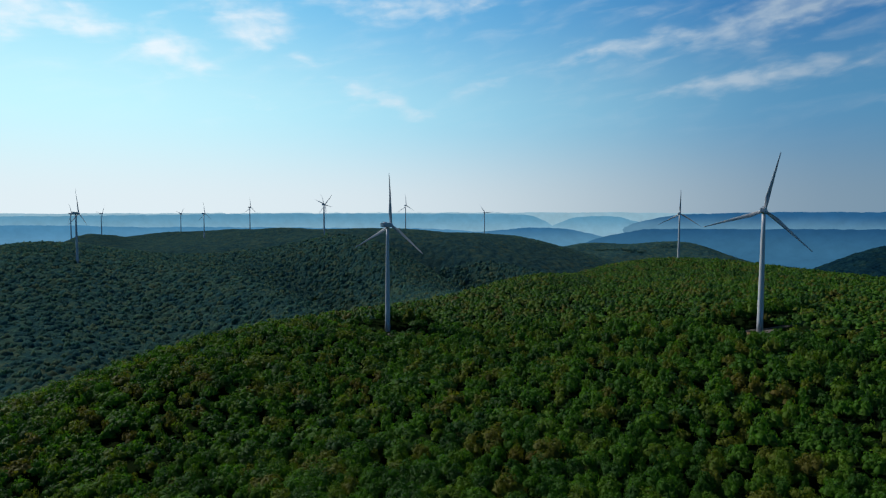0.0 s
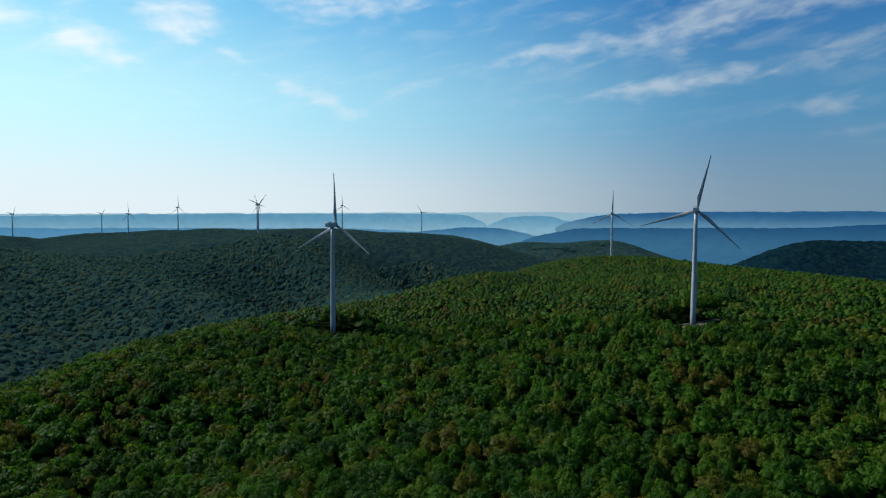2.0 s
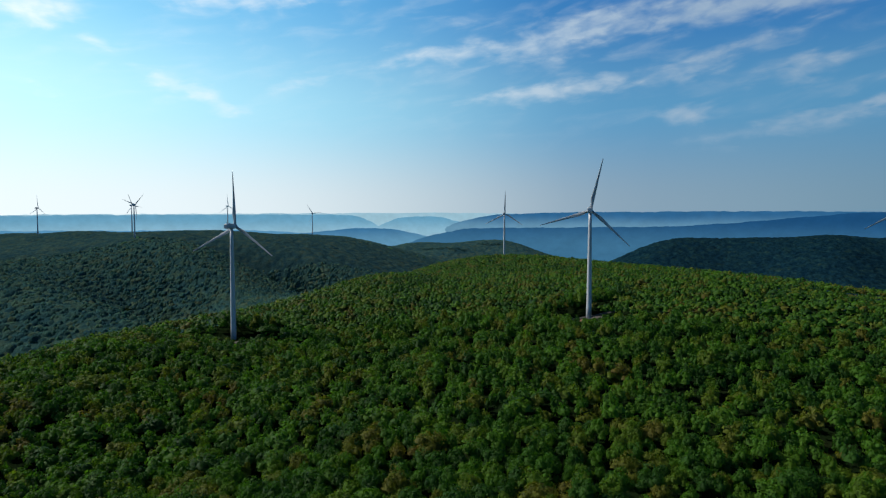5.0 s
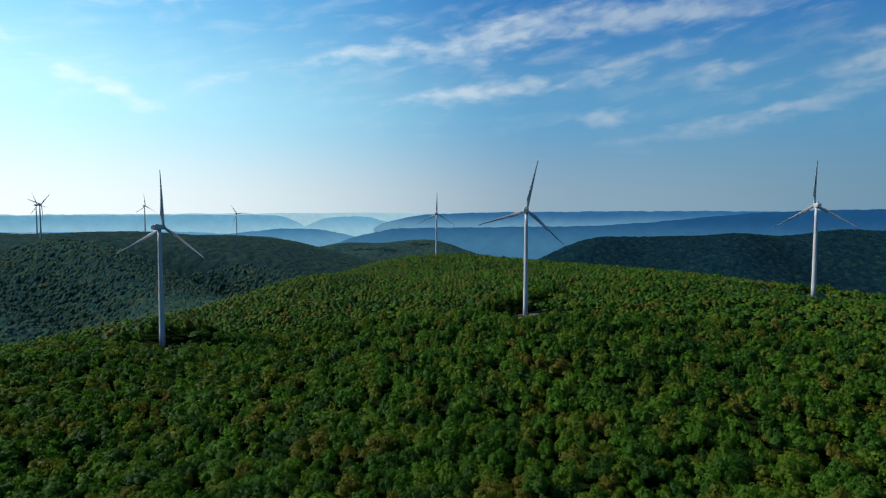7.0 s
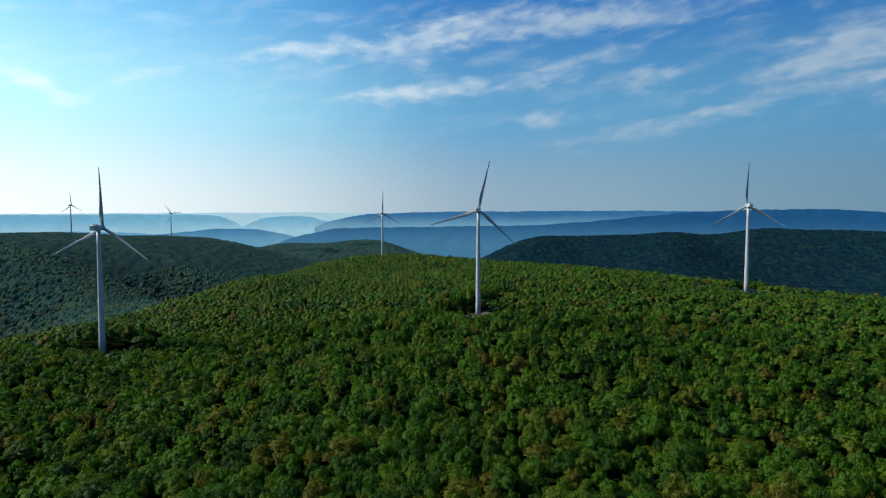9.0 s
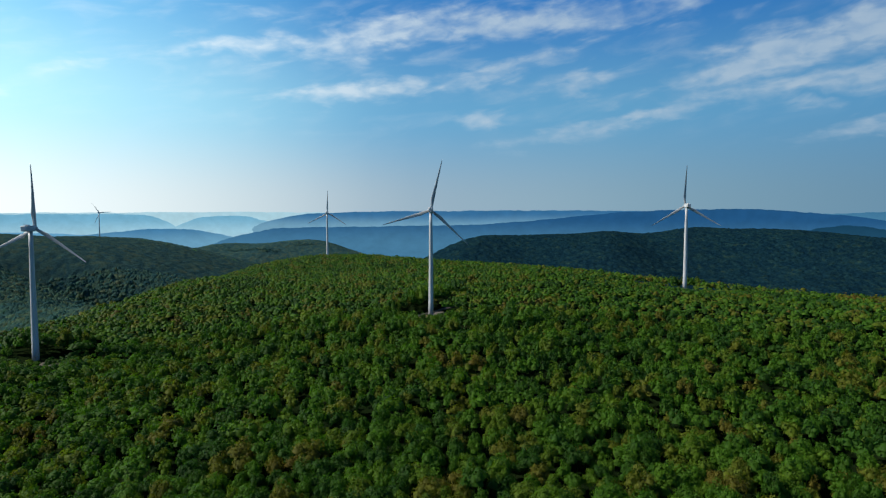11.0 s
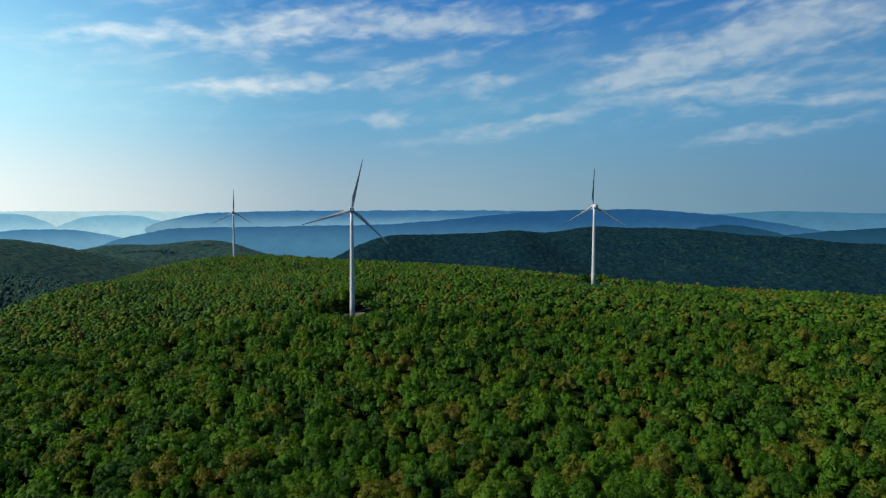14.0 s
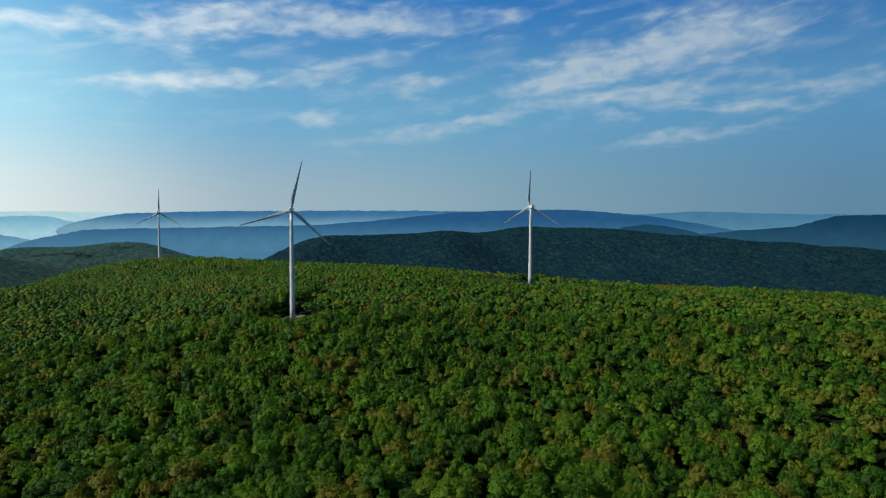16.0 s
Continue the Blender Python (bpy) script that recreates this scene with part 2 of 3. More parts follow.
LONG_RIDGE = [(129.3, -178.4, 1592.9, 350.5, 260.2, 0.34), (169.9, -694.0, 967.6, 209.9, 476.8, 0.61), (150.8, -568.6, 2089.5, 363.8, 522.2, -0.71),
              (130.9, 271.4, 2268.8, 285.0, 440.1, 0.04), (147.6, -1112.1, 2737.9, 425.2, 445.4, 0.13), (78.5, -221.9, 837.1, 258.2, 77.8, -0.76),
              (41.8, -47.6, 1021.1, 219.5, 105.7, 0.0), (-41.5, 75.6, 1468.2, 550.3, 38.0, -0.59), (70.0, -1196.6, 2040.0, 74.8, 330.1, 0.42),
              (31.3, -188.6, 2027.9, 191.0, 184.0, 0.03), (62.2, -2.3, 1089.0, 322.4, 73.8, -1.06), (-61.1, 130.6, 1414.0, 245.7, 55.5, -0.86),
              (-67.5, -199.8, 1230.1, 140.9, 70.8, -0.74)]
FIELD_HILL = [(125.5, 693.6, 2748.8, 307.2, 300.8, 0.0), (80.5, 1143.0, 2637.9, 199.9, 243.9, 0.0)]
WOODED_RIDGE = [(157.7, 1449.3, 1924.3, 190.3, 342.8, -0.91), (158.8, 2406.2, 1642.3, 514.1, 372.4, -1.06), (141.0, 2785.9, 578.7, 762.3, 368.0, -0.98),
                (106.8, 1714.0, 1557.9, 179.9, 379.1, -0.68)]


def hills(bumps, x, y):
    h = np.zeros_like(x)
    for a, cx, cy, su, sv, turn in bumps:
        c, s = math.cos(turn), math.sin(turn)
        u, v = ((x - cx) * c + (y - cy) * s) / su, (-(x - cx) * s + (y - cy) * c) / sv
        h += a * np.exp(-0.5 * (u * u + v * v))
    return h


def land(x, y):
    """Ground height: the hills meet in soft valleys."""
    x, y = np.asarray(x, float), np.asarray(y, float)
    parts = [hills(NEAR_HILL, x, y) - 170, hills(LONG_RIDGE, x, y) - 170, hills(FIELD_HILL, x, y) - 190, hills(WOODED_RIDGE, x, y) - 200]
    h = 6.0 * np.log(sum(np.exp(p / 6.0) for p in parts))
    far = np.clip((np.hypot(x, y - 200) - 1500) / 1000, 0, 1)
    folds = np.sin(x * 0.011 + 1.7 * np.sin(y * 0.006)) * np.sin(y * 0.009 + 1.3 * np.sin(x * 0.005))
    return h + folds * 9.0 * far


def mesh_object(name, verts, faces, mat, species=None, smooth=False):
    """One mesh out of arrays of corners and of triangles or quads."""
    verts, faces = np.asarray(verts, np.float32), np.asarray(faces, np.int32)
    k = faces.shape[1]
    me = bpy.data.meshes.new(name)
    me.vertices.add(len(verts))
    me.vertices.foreach_set("co", verts.ravel())
    me.loops.add(faces.size)
    me.loops.foreach_set("vertex_index", faces.ravel())
    me.polygons.add(len(faces))
    me.polygons.foreach_set("loop_start", np.arange(0, faces.size, k, dtype=np.int32))
    me.update(calc_edges=True)
    if species is not None:
        me.attributes.new("species", "FLOAT", "POINT").data.foreach_set("value", np.asarray(species, np.float32))
    if smooth:
        me.polygons.foreach_set("use_smooth", np.ones(len(faces), bool))
    me.materials.append(mat)
    return new(name, me)


def part(name, bm, mat, parent, label=""):
    me = bpy.data.meshes.new(name)
    bm.to_mesh(me)
    bm.free()
    me.materials.append(mat)
    ob = new(name, me)
    ob.parent = parent
    if label:
        ob["label"] = label
    return ob


def grid_faces(nx, ny):
    i = np.arange(nx * ny).reshape(ny, nx)
    return np.stack([i[:-1, :-1], i[:-1, 1:], i[1:, 1:], i[1:, :-1]], -1).reshape(-1, 4)


# finer near the walk, coarse towards the horizon
gx = np.concatenate([np.arange(-4900, -1700, 160), np.arange(-1700, 3300, 30), np.arange(3300, 4901, 160)])
gy = np.concatenate([np.arange(-4900, -500, 200), np.arange(-500, 3300, 30), np.arange(3300, 4901, 160)])
X, Y = np.meshgrid(gx, gy)
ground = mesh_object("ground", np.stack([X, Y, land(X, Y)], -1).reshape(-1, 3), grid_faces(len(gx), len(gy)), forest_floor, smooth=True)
tagged(ground, "leaf-littered forest floor, darkened as shade under trees, over rolling hills", "ground", kind="structure")

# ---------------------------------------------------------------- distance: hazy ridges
# haze painted as emission: the far ridges glow, paler towards their misty feet
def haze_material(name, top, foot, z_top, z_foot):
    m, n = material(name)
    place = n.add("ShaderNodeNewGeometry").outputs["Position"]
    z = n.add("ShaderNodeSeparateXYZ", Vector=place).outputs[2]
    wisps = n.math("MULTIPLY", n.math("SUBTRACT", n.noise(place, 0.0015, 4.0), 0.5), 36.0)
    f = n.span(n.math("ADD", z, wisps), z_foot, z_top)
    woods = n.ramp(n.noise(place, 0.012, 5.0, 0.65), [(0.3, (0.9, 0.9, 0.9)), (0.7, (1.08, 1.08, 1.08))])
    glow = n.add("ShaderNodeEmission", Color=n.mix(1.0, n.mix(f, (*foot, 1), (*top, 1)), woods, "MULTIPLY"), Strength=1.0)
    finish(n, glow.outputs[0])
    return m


def far_ridge(label, away, knots, mat):
    """A long wooded ridge: crest heights at bearings from the walk, with slopes to both sides."""
    b = np.arange(knots[0][0], knots[-1][0] + 0.01, 0.12)
    at = [k[0] for k in knots]
    z = np.interp(b, at, [k[1] for k in knots])
    for _ in range(16):
        z[1:-1] = (z[:-2] + 2 * z[1:-1] + z[2:]) / 4
    uneven = np.random.default_rng(int(away)).normal(0, 1, len(b))
    z = z + 1.8 * np.sin(b * 1.3) * np.sin(b * 0.47 + 1) + 1.1 * np.convolve(uneven, np.hanning(9) / 2.2, "same") + 0.5 * uneven
    rows = []
    for off, low in ((-420, 1.0), (-260, 0.72), (-130, 0.33), (-40, 0.05), (0, 0.0), (40, 0.05), (60, 1.0)):
        r = away + off * (0.9 + 0.1 * np.sin(b * 1.7 + off))
        zz = z - (z + 215) * low
        rows.append(np.stack([-28 + r * np.sin(np.radians(b)), 4 + r * np.cos(np.radians(b)), zz], -1))
    ob = mesh_object("backdrop", np.concatenate(rows), grid_faces(len(b), len(rows)), mat, smooth=True)
    return tagged(ob, label, "ridge", kind="structure")


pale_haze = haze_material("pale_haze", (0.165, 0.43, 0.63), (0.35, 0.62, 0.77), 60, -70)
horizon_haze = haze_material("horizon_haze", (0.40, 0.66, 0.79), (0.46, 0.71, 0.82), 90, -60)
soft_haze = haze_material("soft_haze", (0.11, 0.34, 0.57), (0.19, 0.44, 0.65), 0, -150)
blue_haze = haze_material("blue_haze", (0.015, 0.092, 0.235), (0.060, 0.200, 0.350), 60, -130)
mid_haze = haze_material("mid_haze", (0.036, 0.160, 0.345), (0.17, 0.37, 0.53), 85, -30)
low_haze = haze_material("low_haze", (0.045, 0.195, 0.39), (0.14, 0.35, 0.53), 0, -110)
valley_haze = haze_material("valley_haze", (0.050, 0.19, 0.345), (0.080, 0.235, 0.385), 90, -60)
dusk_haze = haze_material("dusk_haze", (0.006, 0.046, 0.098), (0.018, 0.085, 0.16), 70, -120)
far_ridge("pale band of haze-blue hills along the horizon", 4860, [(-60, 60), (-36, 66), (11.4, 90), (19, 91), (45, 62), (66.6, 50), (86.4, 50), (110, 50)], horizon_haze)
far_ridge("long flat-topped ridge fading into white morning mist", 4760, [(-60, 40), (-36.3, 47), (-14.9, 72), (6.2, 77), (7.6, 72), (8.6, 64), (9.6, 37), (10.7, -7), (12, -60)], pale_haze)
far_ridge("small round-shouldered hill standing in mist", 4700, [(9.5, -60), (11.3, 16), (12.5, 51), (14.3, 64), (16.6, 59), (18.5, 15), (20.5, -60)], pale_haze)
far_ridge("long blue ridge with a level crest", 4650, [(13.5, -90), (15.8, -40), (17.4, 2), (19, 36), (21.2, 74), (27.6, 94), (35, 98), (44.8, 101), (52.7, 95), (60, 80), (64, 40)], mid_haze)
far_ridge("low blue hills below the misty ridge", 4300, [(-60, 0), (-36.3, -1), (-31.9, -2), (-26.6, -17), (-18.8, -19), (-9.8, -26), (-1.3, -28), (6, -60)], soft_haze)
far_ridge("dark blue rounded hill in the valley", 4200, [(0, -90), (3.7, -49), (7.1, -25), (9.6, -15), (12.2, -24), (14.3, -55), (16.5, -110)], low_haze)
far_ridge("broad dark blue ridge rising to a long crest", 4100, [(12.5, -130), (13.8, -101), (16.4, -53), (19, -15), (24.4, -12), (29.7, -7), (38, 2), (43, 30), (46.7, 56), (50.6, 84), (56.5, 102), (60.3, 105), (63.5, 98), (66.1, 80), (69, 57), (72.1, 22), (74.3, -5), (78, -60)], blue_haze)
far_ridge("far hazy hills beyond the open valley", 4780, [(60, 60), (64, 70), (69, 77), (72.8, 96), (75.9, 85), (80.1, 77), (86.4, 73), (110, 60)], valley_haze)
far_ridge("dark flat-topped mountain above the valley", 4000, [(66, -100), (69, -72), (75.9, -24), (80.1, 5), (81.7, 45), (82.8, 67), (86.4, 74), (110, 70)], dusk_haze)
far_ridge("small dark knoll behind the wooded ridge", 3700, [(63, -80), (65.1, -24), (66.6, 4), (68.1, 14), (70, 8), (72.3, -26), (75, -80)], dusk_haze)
# added low screen: its glow puts blue haze over the dark valley ground
far_ridge("low glowing backdrop that lays blue haze over the valley floor", 3350, [(10, -200), (14, -160), (18, -132), (24, -128), (30, -126), (38, -128), (46, -140), (52, -200)], blue_haze)

# ---------------------------------------------------------------- wind turbines
HUB, SPAN = 80.0, 38.5


def ring_loft(rings, cap=True):
    """A skin over rings of points."""
    bm = bmesh.new()
    made = [[bm.verts.new(p) for p in ring] for ring in rings]
    for a, b in zip(made, made[1:]):
        k = len(a)
        for i in range(k):
            bm.faces.new((a[i], a[(i + 1) % k], b[(i + 1) % k], b[i])).smooth = True
    if cap:
        bm.faces.new(made[0][::-1])
        bm.faces.new(made[-1])
    return bm


def circle(r, z, k=28):
    return [(r * math.cos(2 * math.pi * i / k), r * math.sin(2 * math.pi * i / k), z) for i in range(k)]


def tower_mesh():
    return ring_loft([circle(2.0 - 0.85 * max(0, z / 78.2) ** 1.05, z) for z in (-3.2, 8, 16, 24, 33, 42, 51, 60, 69, 78.2)])


def blade_mesh():
    """Root at the origin, tip up z, leading edge towards x, wind side towards y."""
    rings = []
    for s in (0, 0.03, 0.07, 0.13, 0.2, 0.3, 0.42, 0.55, 0.68, 0.8, 0.9, 0.96, 0.99, 1.0):
        z = 1.2 + (SPAN - 1.2) * s
        if s < 0.2:
            chord = 1.9 + (2.8 - 1.9) * (s / 0.2) ** 1.4
        else:
            chord = 2.8 - 2.3 * ((s - 0.2) / 0.8) ** 0.8
        thick = max(0.06, 1.9 * (1 - s / 0.2) + 0.62 * (s / 0.2) if s < 0.2 else 0.62 - 0.55 * (s - 0.2) / 0.8)
        if s == 1.0:
            chord, thick = 0.15, 0.04
        twist = radians(16 * (1 - s) ** 2)
        bend = -1.6 * s ** 2.2
        ring = []
        for i in range(14):
            a = 2 * math.pi * i / 14
            px = chord * (0.5 * math.cos(a) - 0.2 * min(1, s / 0.2))
            py = thick * 0.5 * math.sin(a) * (1 - 0.45 * min(1, s / 0.2) * (0.5 - 0.5 * math.cos(a)))
            ring.append((px * math.cos(twist) - py * math.sin(twist), px * math.sin(twist) + py * math.cos(twist) + bend, z))
        rings.append(ring)
    return ring_loft(rings)


def nacelle_mesh():
    """A long rounded housing along y, the rotor's end at +y."""
    rings = []
    for y, w, lo, hi in ((-6.4, 1.3, -1.1, 1.35), (-6.2, 1.6, -1.4, 1.65), (-3, 1.75, -1.7, 1.85), (1.2, 1.75, -1.7, 1.85), (2.2, 1.55, -1.5, 1.6), (2.6, 1.35, -1.3, 1.35)):
        ring = []
        for cx, cz in ((1, -1), (1, 1), (-1, 1), (-1, -1)):
            for j in range(4):
                a = math.atan2(cz, cx) + radians((j - 1.5) * 30)
                r = 0.42
                ring.append((cx * (w - r) + r * math.cos(a), y, (hi - r if cz > 0 else lo + r) + r * math.sin(a)))
        rings.append(ring)
    return ring_loft(rings)


def hub_mesh():
    return ring_loft([[(x, 2.6 + f, z) for x, z, _ in circle(r, 0, 20)] for f, r in ((0, 1.35), (0.3, 1.6), (1.6, 1.62), (2.4, 1.35), (3.0, 0.8), (3.25, 0.15))])


def box(bm, x, y, z, sx, sy, sz, bevel=0.04):
    made = bmesh.ops.create_cube(bm, size=1, matrix=Matrix.LocRotScale((x, y, z), None, (sx, sy, sz)))
    edges = {e for v in made["verts"] for e in v.link_edges}
    bmesh.ops.bevel(bm, geom=list(edges), offset=bevel, segments=2, affect="EDGES")


FACING = -35.0  # degrees: the rotors look away from the walk
turbine = tagged(new("wind_turbine"), "white three-bladed wind turbine standing in a gap in the woods", "wind turbine", "turbines on the hills")
part("tower", tower_mesh(), tower_paint, turbine, "white tapered tubular steel tower")
for z in (24, 51):
    r = 2.0 - 0.85 * (z / 78.2) ** 1.05
    part("flange", ring_loft([circle(r, z - 0.1), circle(r + 0.03, z - 0.08), circle(r + 0.03, z + 0.08), circle(r - 0.002, z + 0.1)], False), tower_paint, turbine)
bm = ring_loft([circle(3.3, -5.8), circle(3.3, -0.75), circle(3.15, -0.63), circle(2.1, -0.6)])
part("foundation", bm, concrete, turbine, "round concrete foundation")
bm = bmesh.new()
box(bm, 0, -2.04, 1.75, 0.9, 0.12, 2.1)
door = part("door", bm, steel, turbine, "grey steel door at the tower's foot")
bm = bmesh.new()
for i in range(6):
    box(bm, 0, -2.3 - 0.28 * i, 0.57 - 0.22 * i, 1.1, 0.3, 0.06, 0.01)
for side in (-0.55, 0.55):
    box(bm, side, -3.0, 0.75, 0.05, 1.8, 0.05, 0.01)
    for i in range(3):
        box(bm, side, -2.3 - 0.65 * i, 0.1 - 0.2 * i, 0.05, 0.05, 1.5, 0.01)
part("steps", bm, steel, turbine, "small steel entrance steps")
nacelle = part("nacelle", nacelle_mesh(), tower_paint, turbine, "long white nacelle housing")
nacelle.matrix_basis = pose(0, 0, HUB, 0, 0, FACING)
bm = bmesh.new()
box(bm, 0.5, -4.8, 2.25, 0.1, 0.1, 0.9, 0.02)
box(bm, -0.5, -4.8, 2.25, 0.1, 0.1, 0.9, 0.02)
box(bm, 0, -4.8, 2.7, 1.3, 0.12, 0.12, 0.02)
part("wind_vane", bm, steel, nacelle, "small mast with wind sensors")
bm = bmesh.new()
box(bm, 0, -2.6, 2.1, 1.6, 2.4, 0.5, 0.12)
part("roof_vent", bm, tower_paint, nacelle)
part("hub", hub_mesh(), blade_paint, turbine, "rounded white hub cone").matrix_basis = pose(0, 0, HUB, 0, 0, FACING)
blade_data = bpy.data.meshes.new("blade")
bm = blade_mesh()
bm.to_mesh(blade_data)
bm.free()
blade_data.materials.append(blade_paint)


def set_blades(owner, phase):
    """Three blades; phase: degrees clockwise from upright, as seen from the walk."""
    for i in range(3):
        blade = new("blade", blade_data)
        blade.parent = owner
        blade.matrix_basis = pose(0, 0, HUB, 0, 0, FACING) @ pose(0, 4.0, 0, 3, phase + 120 * i, 0)


# x, y, height of the foot, rotor phase; the first is the one above the gravel pad
TURBINES = [(209.3, 394.2, 0.0, 13), (-41.3, 449.6, -11.5, 2), (382.9, 977.5, -1.5, 2), (474.9, 353.7, 4.5, 0), (155.9, 2269.6, 1.0, -35),
            (-124, 2000, 23.0, -3), (-680.9, 2129.4, 16.4, 0), (-751.5, 1898.2, -6.0, -5), (-1147, 2641, -7.0, 45), (-314.3, 1598.2, 20.5, 50),
            (-564.6, 928.9, -4.5, -2), (-1153, 1870, -8.0, -20), (-395, 2000, 24.0, -20), (-1245, 2200, -8.0, 40)]
first = None
for x, y, z, phase in TURBINES:
    if first is None:
        turbine.matrix_basis = pose(x, y, z)
        owner = first = turbine
    else:
        owner = copy_thing(first, pose(x, y, z))
    owner["phase"] = phase
for owner in [o for o in scene.objects if "phase" in o]:
    set_blades(owner, owner["phase"])
    del owner["phase"]

# gravel pad and track by the first turbine
def patch(name, points, width, lift, mat, label, cat):
    """A strip of made ground that follows the land."""
    pts = np.array(points, float)
    t = np.linspace(0, 1, 40) * (len(pts) - 1)
    k = np.minimum(t.astype(int), len(pts) - 2)
    mid = pts[k] + (pts[k + 1] - pts[k]) * (t - k)[:, None]
    side = np.gradient(mid, axis=0)
    side = np.stack([side[:, 1], -side[:, 0]], -1) / np.linalg.norm(side, axis=1)[:, None]
    w = np.asarray(width(np.linspace(0, 1, 40)))
    rows = []
    for f, dz in ((-1.08, -1.5), (-1.0, 0), (-0.5, 0.08), (0, 0.12), (0.5, 0.08), (1.0, 0), (1.08, -1.5)):
        q = mid + side * (w * f)[:, None]
        rows.append(np.column_stack([q, land(q[:, 0], q[:, 1]) + lift + dz]))
    return tagged(mesh_object(name, np.concatenate(rows), grid_faces(40, 7), mat, smooth=True), label, cat, kind="structure")


wobble = lambda s: 1 + 0.12 * np.sin(9 * s + 1) + 0.08 * np.sin(23 * s)
oval = lambda s: np.sqrt(np.clip(1 - (2 * s - 1) ** 2, 0.02, 1)) * wobble(s)
patch("pavement", [(212, 396), (217, 397), (224, 399)], lambda s: 3.6 * oval(s), 0.45, gravel, "pale gravel pad in a clearing", "pad")
patch("road", [(196, 398), (206, 402), (222, 405), (240, 411), (258, 420)], lambda s: 2.1 * wobble(s), 0.35, gravel, "narrow pale gravel track between trees", "track")
patch("soil_patch", [(199, 393), (205, 394), (212, 393)], lambda s: 3.4 * oval(s), 0.5, soil, "orange-brown bare soil", "soil")
patch("soil_patch", [(-40, 441), (-35, 438), (-30, 436)], lambda s: 3.2 * oval(s), 0.4, gravel, "grey gravel apron at the turbine's foot", "pad")

# ---------------------------------------------------------------- woods
rng = np.random.default_rng(7)


def unit(v):
    return v / np.linalg.norm(v, axis=-1, keepdims=True)


def dome(k=5):
    """A low-sided bough: two rings and a top."""
    a = np.arange(k) * 2 * math.pi / k
    low = np.stack([np.cos(a), np.sin(a), np.full(k, -0.3)], -1)
    a = a + math.pi / k
    high = np.stack([0.68 * np.cos(a), 0.68 * np.sin(a), np.full(k, 0.42)], -1)
    f = []
    for i in range(k):
        j = (i + 1) % k
        f += [(i, j, k + i), (j, k + j, k + i), (k + i, k + j, 2 * k)]
    return np.concatenate([low, high, [(0, 0, 0.8)]]), np.array(f)


DOME = dome()


def lobes(count, spire, deep):
    """Boughs of a crown one wide and one high: middles and sizes, laid over a dome; spire: how far it narrows upwards; deep: the height of its sides."""
    mid, size = [(0.0, 0.0, 0.60)], [0.31]
    for i in range(count - 1):
        lift = (i + 0.35) / (count - 1)
        a = 2 * math.pi * (i * 0.382 + rng.uniform(-0.06, 0.06))
        r = 0.37 * (1 - lift ** spire) ** 0.6 * rng.uniform(0.8, 1.2)
        mid.append((r * math.cos(a), r * math.sin(a), 0.82 - deep + deep * lift ** 0.8 + rng.uniform(-0.06, 0.06)))
        size.append(rng.uniform(0.12, 0.25) * (1.05 - 0.2 * lift))
    return np.array(mid), np.array(size)


def crown(count, flakes, flake, core, spire=1.5, deep=0.25):
    """A crown: rounded boughs clad with leaf sprays. Unit size."""
    mid, size = lobes(count, spire, deep)
    vs, fs, base = [], [], 0
    v0, f0 = DOME
    for m, s in list(zip(mid, size))[:core]:
        v = m + v0 * (1, 1, 0.7) * s * (0.88 if flakes else 1.0) * (1 + rng.normal(0, 0.1, (len(v0), 1)))
        vs.append(v)
        fs.append(f0 + base)
        base += len(v)
    if flakes:
        weight = size ** 2 * np.where(np.arange(len(size)) == 0, 0.25, 1.0)
        k = rng.choice(len(mid), flakes, p=weight / weight.sum())
        way = unit(rng.normal(0, 1, (flakes, 3)) + (0, 0, 0.6))
        at = mid[k] + way * (1, 1, 0.72) * (size[k] * rng.uniform(0.86, 1.14, flakes))[:, None]
        face = unit(0.8 * way + 0.25 * unit(at - (0, 0, 0.42)) + rng.normal(0, 0.18, (flakes, 3)))
        t1 = unit(np.cross(face, rng.normal(0, 1, (flakes, 3))))
        t2 = np.cross(face, t1)
        big = flake * rng.uniform(0.6, 1.35, flakes)[:, None]
        tri = np.stack([at - t1 * big * 0.6 - t2 * big * 0.4, at + t1 * big * 0.6 - t2 * big * 0.35, at + t2 * big * 0.75 + t1 * big * rng.uniform(-0.3, 0.3, (flakes, 1))], 1)
        vs.append(tri.reshape(-1, 3))
        fs.append(np.arange(flakes * 3).reshape(-1, 3) + base)
    return np.concatenate(vs), np.concatenate(fs)


def hummock(side):
    """A far treetop that stands in a closed canopy: one rounded top and some lower boughs beside it, down to the ground."""
    v0, f0 = DOME
    v0 = (v0 + (0, 0, 0.3)) / (2, 2, 1.1) * np.where(np.arange(len(v0)) // 5 == 1, 0.86, 1.0)[:, None]
    vs, fs = [v0 * (1 + rng.normal(0, 0.06, (len(v0), 1)))], [f0]
    for i in range(side):
        a, r = rng.uniform(0, 2 * math.pi), rng.uniform(0.55, 0.75)
        vs.append(v0 * (r, r, rng.uniform(0.75, 1.15)) + (0.3 * math.cos(a), 0.3 * math.sin(a), 0))
        fs.append(f0 + len(v0) * (i + 1))
    return np.concatenate(vs), np.concatenate(fs)


def stem(height=0.55, r=0.025):
    a = np.arange(5) * 2 * math.pi / 5
    lo = np.stack([r * np.cos(a), r * np.sin(a), np.full(5, -0.25)], -1)
    hi = lo * (0.5, 0.5, 1) + (0, 0, height + 0.25)
    f = []
    for i in range(5):
        j = (i + 1) % 5
        f += [(i, j, 5 + j), (i, 5 + j, 5 + i)]
    return np.concatenate([lo, hi]), np.array(f)


